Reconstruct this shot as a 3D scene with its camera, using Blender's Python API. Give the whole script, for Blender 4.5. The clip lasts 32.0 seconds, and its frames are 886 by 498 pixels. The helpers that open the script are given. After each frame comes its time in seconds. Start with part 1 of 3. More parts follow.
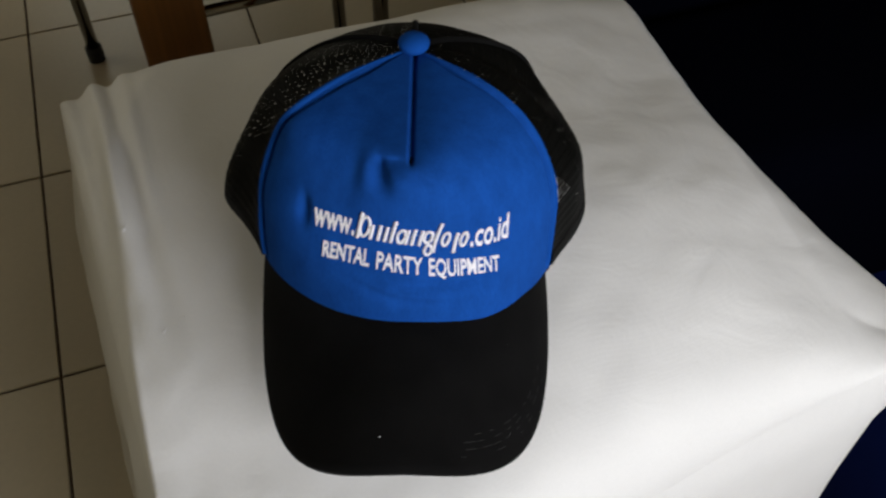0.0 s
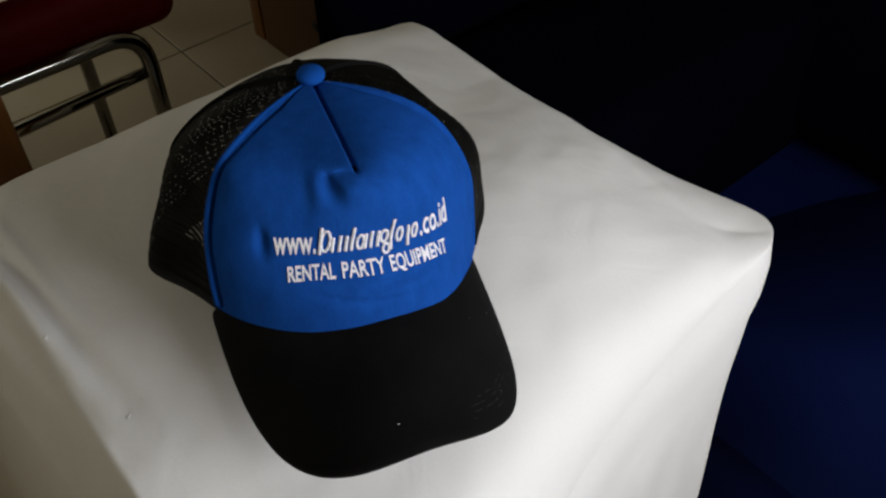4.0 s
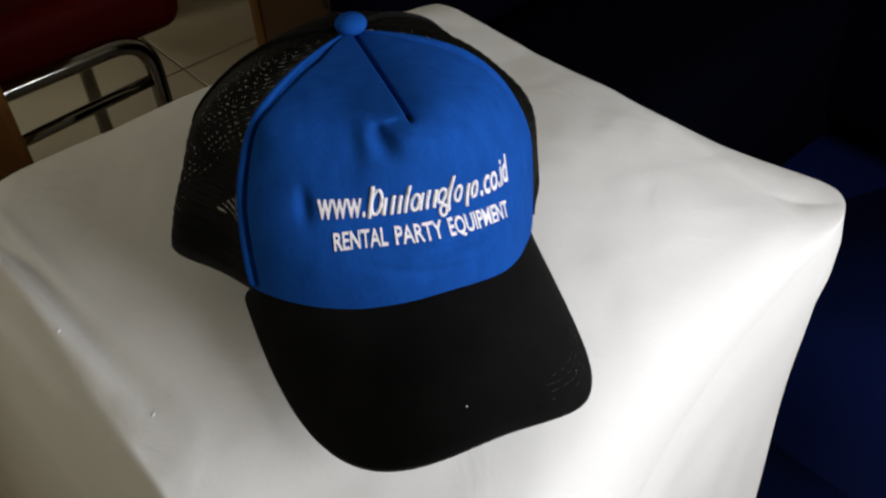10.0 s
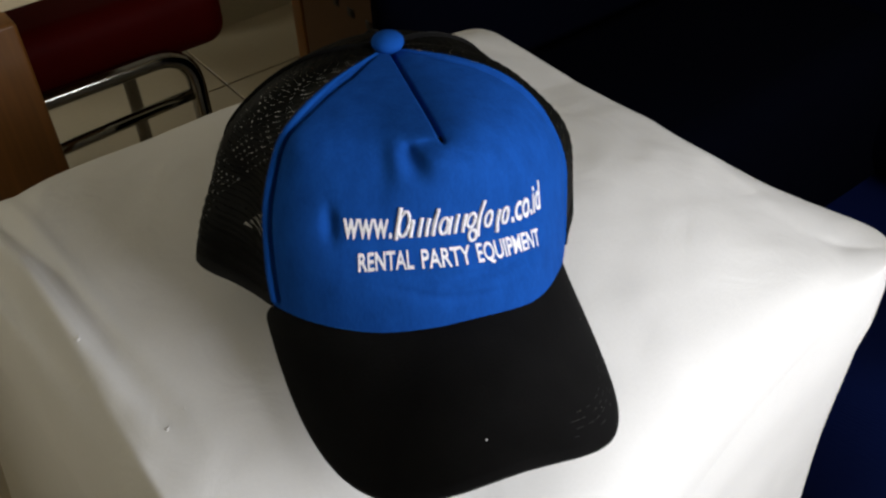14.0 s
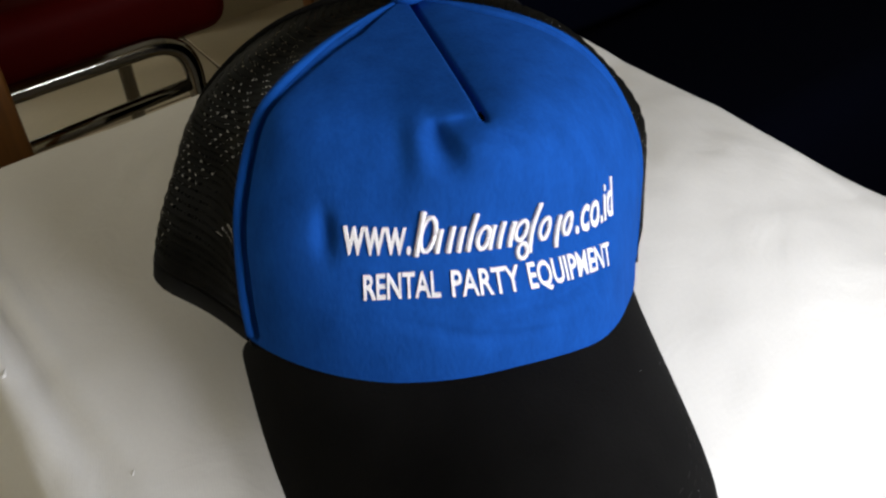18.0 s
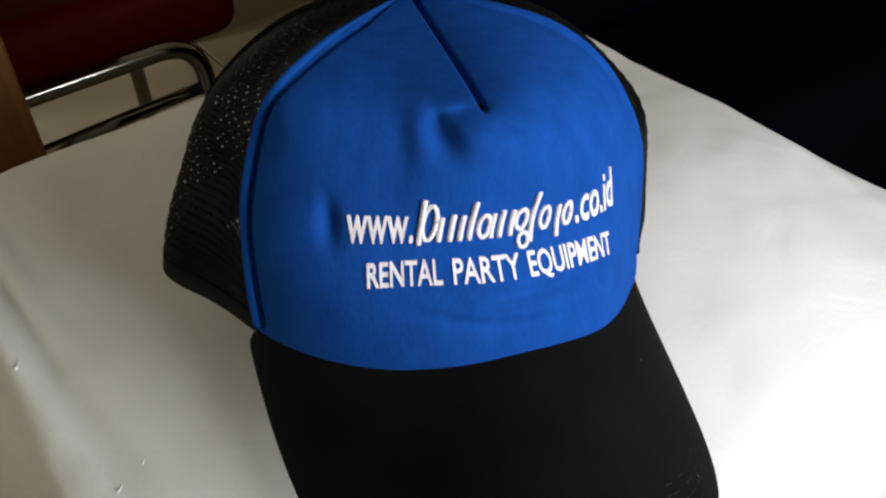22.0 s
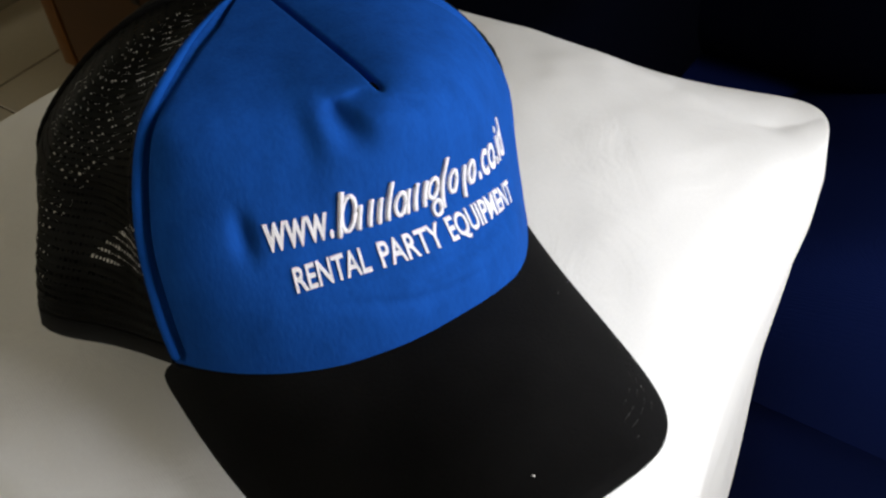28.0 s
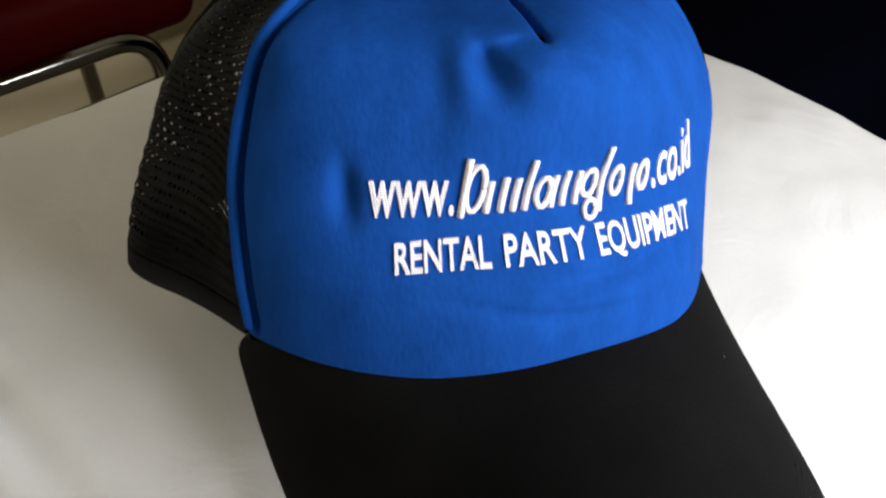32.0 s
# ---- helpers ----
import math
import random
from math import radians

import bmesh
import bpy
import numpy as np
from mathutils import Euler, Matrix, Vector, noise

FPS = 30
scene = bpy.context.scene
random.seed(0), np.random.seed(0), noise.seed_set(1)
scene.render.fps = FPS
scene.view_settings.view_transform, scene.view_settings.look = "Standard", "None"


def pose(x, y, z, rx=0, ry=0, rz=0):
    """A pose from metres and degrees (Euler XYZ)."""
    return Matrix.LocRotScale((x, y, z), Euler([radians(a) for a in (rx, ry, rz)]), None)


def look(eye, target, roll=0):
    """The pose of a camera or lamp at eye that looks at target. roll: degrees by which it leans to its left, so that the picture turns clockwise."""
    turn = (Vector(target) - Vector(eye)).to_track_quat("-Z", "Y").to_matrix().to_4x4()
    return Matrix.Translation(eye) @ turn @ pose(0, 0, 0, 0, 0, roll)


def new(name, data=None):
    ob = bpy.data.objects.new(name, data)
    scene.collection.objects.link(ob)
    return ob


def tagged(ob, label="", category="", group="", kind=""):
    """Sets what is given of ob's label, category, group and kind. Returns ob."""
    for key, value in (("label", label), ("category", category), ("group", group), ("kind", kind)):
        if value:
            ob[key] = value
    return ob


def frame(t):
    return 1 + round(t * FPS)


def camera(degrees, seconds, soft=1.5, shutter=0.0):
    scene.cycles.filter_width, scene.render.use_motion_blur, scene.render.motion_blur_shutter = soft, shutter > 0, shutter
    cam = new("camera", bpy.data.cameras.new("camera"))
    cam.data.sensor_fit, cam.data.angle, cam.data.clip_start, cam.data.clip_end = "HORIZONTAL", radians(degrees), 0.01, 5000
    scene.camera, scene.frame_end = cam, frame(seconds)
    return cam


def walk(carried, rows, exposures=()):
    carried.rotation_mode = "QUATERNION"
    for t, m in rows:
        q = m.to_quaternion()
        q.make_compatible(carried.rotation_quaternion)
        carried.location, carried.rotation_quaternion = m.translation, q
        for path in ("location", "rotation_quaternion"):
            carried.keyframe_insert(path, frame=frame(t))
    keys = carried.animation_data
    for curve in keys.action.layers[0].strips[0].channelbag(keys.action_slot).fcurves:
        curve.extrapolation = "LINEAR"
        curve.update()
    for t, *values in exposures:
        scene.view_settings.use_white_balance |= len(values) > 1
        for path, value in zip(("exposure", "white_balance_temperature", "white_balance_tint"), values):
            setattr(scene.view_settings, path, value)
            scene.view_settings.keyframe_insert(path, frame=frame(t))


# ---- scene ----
from mathutils.bvhtree import BVHTree
# ---------------------------------------------------------------- camera
cam = camera(50.96, 32.0, soft=2.4, shutter=0.5)
ROWS = [
    (0.0, 0.0211, 0.0662, 1.2967, 41.01, 0.35, 0.12),
    (0.5, 0.0341, 0.0595, 1.2978, 41.73, 0.50, -1.65),
    (1.0, 0.0465, 0.0545, 1.3011, 42.24, 1.82, -2.90),
    (1.5, 0.0642, 0.0461, 1.3020, 42.49, 2.45, -3.03),
    (2.0, 0.0694, 0.0277, 1.3068, 41.93, 2.03, -2.41),
    (2.5, 0.0350, 0.0197, 1.3026, 43.18, 1.93, -4.30),
    (3.0, -0.0224, 0.0209, 1.3082, 43.61, 1.88, -12.91),
    (3.5, -0.0650, 0.0160, 1.3101, 44.48, 1.17, -18.52),
    (5.5, -0.0972, 0.0433, 1.2364, 47.14, 2.18, -22.84),
    (6.0, -0.1007, 0.0469, 1.2367, 47.63, 1.93, -23.32),
    (6.5, -0.1017, 0.0497, 1.2442, 48.27, 1.99, -23.21),
    (7.0, -0.1061, 0.0499, 1.2471, 48.30, 1.78, -22.51),
    (7.5, -0.1144, 0.0506, 1.2510, 48.27, 1.57, -22.08),
    (8.0, -0.1190, 0.0522, 1.2477, 47.98, 1.22, -22.36),
    (8.5, -0.1145, 0.0495, 1.2435, 47.75, 1.57, -22.48),
    (9.0, -0.1113, 0.0489, 1.2386, 47.51, 2.44, -22.50),
    (9.5, -0.1094, 0.0472, 1.2374, 47.51, 2.26, -22.05),
    (10.0, -0.1088, 0.0510, 1.2333, 46.96, 2.74, -22.00),
    (10.5, -0.1078, 0.0600, 1.2283, 46.83, 2.70, -21.70),
    (11.0, -0.1056, 0.0608, 1.2269, 46.61, 2.51, -21.40),
    (11.5, -0.1003, 0.0619, 1.2284, 46.23, 3.06, -20.60),
    (12.0, -0.1035, 0.0654, 1.2328, 47.57, 4.02, -20.96),
    (12.5, -0.1078, 0.0654, 1.2339, 48.01, 4.19, -21.25),
    (13.0, -0.1155, 0.0643, 1.2264, 48.74, 2.27, -19.57),
    (13.5, -0.1099, 0.0544, 1.2274, 48.62, 1.94, -19.01),
    (14.0, -0.1027, 0.0590, 1.2239, 48.71, 2.10, -18.59),
    (14.5, -0.1052, 0.0814, 1.2134, 49.06, 2.34, -17.83),
    (15.0, -0.0976, 0.1089, 1.1977, 49.61, 2.03, -17.09),
    (15.5, -0.0883, 0.1294, 1.1703, 48.99, 2.27, -17.41),
    (17.5, -0.0835, 0.1570, 1.1450, 48.64, 1.93, -18.07),
    (18.0, -0.0830, 0.1565, 1.1456, 48.94, 2.04, -17.62),
    (18.5, -0.0783, 0.1551, 1.1458, 49.16, 2.40, -17.57),
    (19.0, -0.0761, 0.1487, 1.1449, 48.99, 2.58, -17.58),
    (19.5, -0.0780, 0.1470, 1.1454, 49.15, 2.54, -17.49),
    (20.0, -0.0772, 0.1469, 1.1461, 49.27, 2.63, -17.41),
    (20.5, -0.0797, 0.1477, 1.1463, 49.17, 2.81, -17.16),
    (21.0, -0.0785, 0.1502, 1.1445, 49.29, 2.79, -17.16),
    (21.5, -0.0749, 0.1507, 1.1441, 49.32, 3.00, -17.41),
    (22.0, -0.0821, 0.1473, 1.1451, 49.28, 2.68, -17.19),
    (22.5, -0.0795, 0.1548, 1.1487, 49.70, 2.87, -17.51),
    (23.0, -0.0838, 0.1635, 1.1460, 49.30, 2.96, -16.52),
    (23.5, -0.0827, 0.1698, 1.1485, 49.51, 3.08, -16.79),
    (24.0, -0.0827, 0.1712, 1.1484, 49.83, 3.29, -16.40),
    (24.5, -0.0804, 0.1610, 1.1505, 49.93, 3.25, -16.84),
    (26.5, -0.0963, 0.0900, 1.1931, 48.49, 3.70, -17.91),
    (27.0, -0.1005, 0.0911, 1.1853, 49.21, 4.92, -26.48),
    (27.5, -0.1129, 0.1322, 1.1656, 46.88, 5.05, -31.55),
    (28.0, -0.1207, 0.1762, 1.1546, 44.93, 3.59, -35.99),
    (28.5, -0.1336, 0.2076, 1.1455, 44.21, 2.93, -38.49),
    (29.0, -0.1340, 0.2276, 1.1487, 44.44, 1.50, -37.89),
    (29.5, -0.1421, 0.2342, 1.1466, 45.59, 2.73, -38.80),
    (30.0, -0.1468, 0.2409, 1.1323, 47.53, 2.01, -36.92),
    (30.5, -0.1371, 0.2288, 1.1225, 48.98, 1.13, -31.24),
    (31.0, -0.1220, 0.2140, 1.1074, 48.48, 2.15, -26.82),
    (31.5, -0.1048, 0.2089, 1.0963, 48.92, 2.46, -23.63),
    (32.0, -0.0937, 0.2011, 1.0934, 49.59, 2.10, -19.93),
]
EXPOSURES = [(0.0, -0.45), (3.0, -0.5), (6.0, -0.35), (7.0, -0.2), (8.0, -0.08), (9.0, -0.35), (10.0, -0.25), (11.0, -0.15), (12.0, 0.05), (13.0, 0.1), (13.5, -0.1), (14.0, -0.15), (15.0, 0.15), (18.0, 0.15), (19.0, 0.08), (20.0, 0.0), (22.0, 0.05), (24.0, 0.2), (27.0, 0.0), (28.0, 0.05), (29.0, 0.18), (29.5, 0.25), (30.0, 0.35), (31.0, 0.55), (32.0, 0.45)]
walk(cam, [(t, pose(x, y, z, rx, ry, rz)) for t, x, y, z, rx, ry, rz in ROWS], EXPOSURES)

# ---------------------------------------------------------------- light
world = bpy.data.worlds.new("world")
scene.world = world
world.use_nodes = True
wn = world.node_tree.nodes
sky = wn.new("ShaderNodeTexSky")
sky.sky_type, sky.sun_disc = "NISHITA", False
sky.sun_elevation, sky.sun_rotation = radians(40), radians(200)
world.node_tree.links.new(sky.outputs[0], wn["Background"].inputs[0])
wn["Background"].inputs[1].default_value = 0.12


def area_lamp(name, eye, target, width, height, watts, colour):
    data = bpy.data.lights.new(name, "AREA")
    data.shape, data.size, data.size_y, data.energy, data.color = "RECTANGLE", width, height, watts, colour
    ob = new(name, data)
    ob.matrix_world = look(eye, target)
    return ob


# daylight by an unseen south window and far doorway, plus an added west fill
TURNED = Matrix.Rotation(radians(19.5), 4, "Z")      # the floor's tiles and the furniture lie turned by this
area_lamp("window_light", TURNED @ Vector((0.42, -0.54, 1.18)), TURNED @ Vector((0.15, 0.45, 0.85)), 0.52, 0.62, 16.8, (0.97, 0.975, 1.0))
area_lamp("doorway_light", TURNED @ Vector((-0.05, 4.55, 1.05)), TURNED @ Vector((0.35, 1.6, 0.0)), 0.85, 1.9, 6.0, (0.98, 0.92, 0.70))
# fill lamp added to lift the cover's shaded side; no window known there
area_lamp("west_fill_light", TURNED @ Vector((-2.86, 3.20, 2.10)), TURNED @ Vector((-0.2, 0.45, 0.80)), 0.96, 0.90, 30.0, (1.0, 0.96, 0.80))


# ---------------------------------------------------------------- materials
def material(name, colour, rough=0.6, metal=0.0, vary=0.15, scale=8.0, fine=180.0, bump=0.1, depth=0.001, sheen=0.0, second=None, spread=0.0, along=None):
    """A surface with a coarse and a fine variation of colour and relief."""
    m = bpy.data.materials.new(name)
    m.use_nodes = True
    n, l = m.node_tree.nodes, m.node_tree.links
    b = n["Principled BSDF"]
    co = n.new("ShaderNodeTexCoord")
    big, small = n.new("ShaderNodeTexNoise"), n.new("ShaderNodeTexNoise")
    big.inputs["Scale"].default_value, big.inputs["Detail"].default_value = scale, 4
    small.inputs["Scale"].default_value, small.inputs["Detail"].default_value = fine, 3
    where = co.outputs["Object"]
    if along:
        stretch = n.new("ShaderNodeMapping")
        stretch.inputs["Scale"].default_value = along
        l.new(where, stretch.inputs["Vector"])
        where = stretch.outputs[0]
    l.new(where, big.inputs["Vector"])
    l.new(where, small.inputs["Vector"])
    mix = n.new("ShaderNodeMix")
    mix.data_type = "RGBA"
    other = second or [c * (1 - vary) for c in colour]
    mix.inputs["A"].default_value, mix.inputs["B"].default_value = (*colour, 1), (*other, 1)
    add = n.new("ShaderNodeMath")
    add.operation, add.use_clamp = "MULTIPLY_ADD", True
    add.inputs[1].default_value = 0.35
    half = n.new("ShaderNodeMath")
    half.operation = "MULTIPLY"
    half.inputs[1].default_value = 0.65
    l.new(big.outputs["Fac"], half.inputs[0])
    l.new(small.outputs["Fac"], add.inputs[0])
    l.new(half.outputs[0], add.inputs[2])
    ramp = n.new("ShaderNodeMapRange")
    ramp.inputs["From Min"].default_value, ramp.inputs["From Max"].default_value = 0.32, 0.68
    l.new(add.outputs[0], ramp.inputs["Value"])
    l.new(ramp.outputs[0], mix.inputs["Factor"])
    last = mix.outputs["Result"]
    if spread:
        info, hsv = n.new("ShaderNodeObjectInfo"), n.new("ShaderNodeHueSaturation")
        rng = n.new("ShaderNodeMapRange")
        rng.inputs["To Min"].default_value, rng.inputs["To Max"].default_value = 1 - spread, 1 + spread
        l.new(info.outputs["Random"], rng.inputs["Value"])
        l.new(rng.outputs[0], hsv.inputs["Value"])
        l.new(last, hsv.inputs["Color"])
        last = hsv.outputs[0]
    l.new(last, b.inputs["Base Color"])
    b.inputs["Roughness"].default_value, b.inputs["Metallic"].default_value = rough, metal
    b.inputs["Sheen Weight"].default_value = sheen
    if bump:
        bp = n.new("ShaderNodeBump")
        bp.inputs["Strength"].default_value, bp.inputs["Distance"].default_value = bump, depth
        l.new(small.outputs["Fac"], bp.inputs["Height"])
        l.new(bp.outputs[0], b.inputs["Normal"])
    return m


def woven(name, colour, rough, pitch, strength, sheen=0.2, vary=0.12, scale=14.0):
    """Woven cloth: two crossed sets of fine threads over a coarse variation."""
    m = material(name, colour, rough, 0.0, vary, scale, 500.0, 0, sheen=sheen)
    n, l = m.node_tree.nodes, m.node_tree.links
    co = n.new("ShaderNodeTexCoord")
    waves = []
    for axis in ("X", "Z"):
        w = n.new("ShaderNodeTexWave")
        w.wave_type, w.bands_direction = "BANDS", axis
        w.inputs["Scale"].default_value, w.inputs["Distortion"].default_value = 0.314 / pitch, 3.0
        l.new(co.outputs["Object"], w.inputs["Vector"])
        waves.append(w)
    s = n.new("ShaderNodeMath")
    l.new(waves[0].outputs["Fac"], s.inputs[0])
    l.new(waves[1].outputs["Fac"], s.inputs[1])
    bp = n.new("ShaderNodeBump")
    bp.inputs["Strength"].default_value, bp.inputs["Distance"].default_value = strength, pitch * 0.4
    l.new(s.outputs[0], bp.inputs["Height"])
    l.new(bp.outputs[0], n["Principled BSDF"].inputs["Normal"])
    return m


BLUE = material("blue_twill", (0.0080, 0.068, 0.330), 0.9, 0, 0.28, 110.0, 620.0, 0.35, 0.0005, along=(1, 1, 0.4))
PIPING = woven("blue_piping_cloth", (0.0065, 0.064, 0.31), 0.85, 0.0009, 0.2, 0.0)
BLACK = material("black_suede_cloth", (0.0062, 0.0060, 0.0060), 0.95, 0, 0.45, 38.0, 700.0, 0.5, 0.0004, sheen=0.02)
NET = material("black_net_thread", (0.0045, 0.0045, 0.0040), 0.55, 0, 0.3, 30, 900, 0.2, 0.0003)
THREAD = woven("white_embroidery_thread", (0.90, 0.87, 0.90), 0.6, 0.0007, 0.5, 0.3, 0.12)
LINEN = woven("white_cotton", (0.71, 0.70, 0.685), 0.75, 0.0012, 0.06, 0.1, 0.07, 9.0)
net = LINEN.node_tree
crease, shape = net.nodes.new("ShaderNodeTexNoise"), net.nodes.new("ShaderNodeBump")
crease.inputs["Scale"].default_value, crease.inputs["Detail"].default_value, crease.inputs["Distortion"].default_value = 22.0, 5, 1.2
shape.inputs["Strength"].default_value, shape.inputs["Distance"].default_value = 0.5, 0.0022
net.links.new(net.nodes["Texture Coordinate"].outputs["Object"], crease.inputs["Vector"])
net.links.new(crease.outputs["Fac"], shape.inputs["Height"])
net.links.new(shape.outputs[0], net.nodes["Bump"].inputs["Normal"])
# sofa navy taken nearly to black: shade put into the base colour
SHADED_NAVY = woven("shaded_navy_upholstery", (0.0004, 0.0007, 0.0032), 0.95, 0.0016, 0.3, 0.0, 0.3, 6.0)
GREY_THREAD = material("dark_grey_thread", (0.022, 0.020, 0.019), 0.8, 0, 0.5, 60, 500, 0)
# the same navy, darkened in colour for the shade on the backrest
SHADED_BACK = woven("shaded_backrest_upholstery", (0.0004, 0.0008, 0.005), 0.95, 0.0016, 0.3, 0.0, 0.4, 5.0)
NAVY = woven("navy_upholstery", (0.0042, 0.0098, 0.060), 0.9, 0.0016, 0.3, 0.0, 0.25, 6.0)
TILE = material("cream_floor_tile", (0.54, 0.475, 0.35), 0.32, 0, 0.12, 3.0, 90, 0.05, 0.0006, spread=0.04)
GROUT = material("brown_grout", (0.09, 0.055, 0.03), 0.9, 0, 0.4, 20, 300, 0.4, 0.001)
WALL = material("tan_wall_paint", (0.56, 0.51, 0.38), 0.75, 0, 0.12, 2.5, 120, 0.15, 0.001)
CEIL = material("pale_ceiling_paint", (0.74, 0.72, 0.67), 0.85, 0, 0.08, 2.0, 100, 0.1, 0.001)
WOOD = material("varnished_teak", (0.27, 0.105, 0.018), 0.42, 0, 0.5, 28.0, 160, 0.15, 0.0005, along=(1, 1, 0.05))
CHROME = material("chrome_tube", (0.33, 0.315, 0.295), 0.11, 1.0, 0.15, 12, 200, 0)
RED = material("dark_red_vinyl", (0.075, 0.0012, 0.0008), 0.6, 0, 0.25, 7, 160, 0.15, 0.0006)
RUBBER = material("black_rubber", (0.012, 0.012, 0.012), 0.7, 0, 0.2, 20, 200, 0.1)
CARD = material("brown_cardboard", (0.11, 0.050, 0.016), 0.85, 0, 0.2, 5, 150, 0.15, 0.0006)
INK = material("black_print", (0.022, 0.015, 0.01), 0.8, 0, 0.3, 40, 300, 0)
RED.node_tree.nodes["Principled BSDF"].inputs["Specular IOR Level"].default_value = 0.07
for mat in (BLACK, SHADED_NAVY, SHADED_BACK, NAVY, NET, BLUE, PIPING):
    mat.node_tree.nodes["Principled BSDF"].inputs["Specular IOR Level"].default_value = 0.03
CREAM = material("cream_tablecloth", (0.66, 0.55, 0.36), 0.7, 0, 0.1, 9, 300, 0.15, 0.0005)


# ---------------------------------------------------------------- building helpers
def link(name, bm, mat, parent=None, label="", smooth=True):
    me = bpy.data.meshes.new(name)
    bm.to_mesh(me)
    bm.free()
    me.materials.append(mat)
    if smooth:
        me.shade_smooth()
    ob = new(name, me)
    if parent:
        ob.parent = parent
    if label:
        ob["label"] = label
    return ob


def part(name, bm, mat, parent, label="", smooth=True):
    return link(name, bm, mat, parent, label, smooth)


def box(x0, x1, y0, y1, z0, z1, bevel=0.0, segments=3):
    bm = bmesh.new()
    bmesh.ops.create_cube(bm, size=1.0, matrix=Matrix.LocRotScale(((x0 + x1) / 2, (y0 + y1) / 2, (z0 + z1) / 2), None, (x1 - x0, y1 - y0, z1 - z0)))
    if bevel:
        bmesh.ops.bevel(bm, geom=bm.edges[:], offset=bevel, segments=segments, profile=0.5, affect="EDGES")
    return bm


def grid(rows, closed=False, bm=None):
    """Quads between rows of points."""
    bm = bm or bmesh.new()
    made = [[bm.verts.new(p) for p in row] for row in rows]
    for a, b in zip(made, made[1:]):
        n = len(a)
        for i in range(n if closed else n - 1):
            bm.faces.new((a[i], a[(i + 1) % n], b[(i + 1) % n], b[i]))
    return bm


def tube(points, radius, sides=12, bm=None, caps=True):
    """A round bar along points; radius may be one number or one for each point."""
    pts = [Vector(p) for p in points]
    rings = []
    side = None
    for i, p in enumerate(pts):
        d = (pts[min(i + 1, len(pts) - 1)] - pts[max(i - 1, 0)]).normalized()
        if side is None:
            side = d.orthogonal().normalized()
        side = (side - d * side.dot(d)).normalized()
        up = d.cross(side)
        r = radius[i] if isinstance(radius, (list, tuple)) else radius
        rings.append([p + r * (math.cos(a) * side + math.sin(a) * up) for a in (2 * math.pi * k / sides for k in range(sides))])
    bm = bm or bmesh.new()
    made = [[bm.verts.new(p) for p in ring] for ring in rings]
    for a, b in zip(made, made[1:]):
        for i in range(sides):
            bm.faces.new((a[i], a[(i + 1) % sides], b[(i + 1) % sides], b[i]))
    if caps:
        bm.faces.new(made[0][::-1])
        bm.faces.new(made[-1])
    return bm


def arc_path(a, corner, b, radius, steps=8):
    """From a to b by way of a rounded corner."""
    a, corner, b = Vector(a), Vector(corner), Vector(b)
    p, q = corner + (a - corner).normalized() * radius, corner + (b - corner).normalized() * radius
    bend = [(1 - s) ** 2 * p + 2 * s * (1 - s) * corner + s * s * q for s in (k / steps for k in range(steps + 1))]
    return [a, *bend, b]


def thing(name, label, category, matrix=None, kind="", group=""):
    ob = new(name)
    ob.empty_display_size = 0.05
    if matrix is not None:
        ob.matrix_world = matrix
    return tagged(ob, label, category, group, kind)


def ease(a, b, x):
    x = min(1.0, max(0.0, (x - a) / (b - a)))
    return x * x * (3 - 2 * x)


def bell(x, x0, w):
    return math.exp(-((x - x0) / w) ** 2)


# ---------------------------------------------------------------- room
def structure(name, bm, mat, label, category, matrix=None):
    ob = tagged(link(name, bm, mat, smooth=False), label, category, kind="structure")
    if matrix is not None:
        ob.matrix_world = matrix
    return ob


floor = structure("floor", box(-3.6, 3.0, -2.2, 5.6, -0.12, -0.004), GROUT, "cream square floor tiles with brown grout joints", "floor", TURNED)
structure("ceiling", box(-3.6, 3.2, -2.4, 5.6, 2.8, 2.9), CEIL, "plain pale painted ceiling", "ceiling", TURNED)
def joined(*boxes):
    bm = bmesh.new()
    for b in boxes:
        me = bpy.data.meshes.new("piece")
        b.to_mesh(me)
        b.free()
        bm.from_mesh(me)
        bpy.data.meshes.remove(me)
    return bm


# the west wall's opening is made up to go with the fill lamp
structure("wall_west", joined(box(-3.0, -2.88, -0.67, 2.70, 0, 2.8), box(-3.0, -2.88, 3.70, 4.72, 0, 2.8), box(-3.0, -2.88, 2.70, 3.70, 0, 1.60), box(-3.0, -2.88, 2.70, 3.70, 2.60, 2.8)), WALL, "plain tan painted wall with an unseen light opening", "wall", TURNED)
structure("wall_south", joined(box(-2.88, 0.14, -0.67, -0.55, 0, 2.8), box(0.70, 2.4, -0.67, -0.55, 0, 2.8), box(0.14, 0.70, -0.67, -0.55, 0, 0.85), box(0.14, 0.70, -0.67, -0.55, 1.51, 2.8)), WALL, "plain tan painted wall with an unseen light opening", "wall", TURNED)
structure("wall_east", box(2.4, 2.52, -0.67, 2.35, 0, 2.8), WALL, "plain tan painted wall", "wall", TURNED)
structure("wall_north", joined(box(-2.88, -0.5, 4.6, 4.72, 0, 2.8), box(0.4, 0.68, 4.6, 4.72, 0, 2.8), box(-0.5, 0.4, 4.6, 4.72, 2.05, 2.8)), WALL, "plain tan painted wall with a doorway", "wall", TURNED)
structure("wall_inner", box(0.68, 0.80, 2.35, 4.6, 0, 2.8), WALL, "tan painted partition wall", "wall", TURNED)
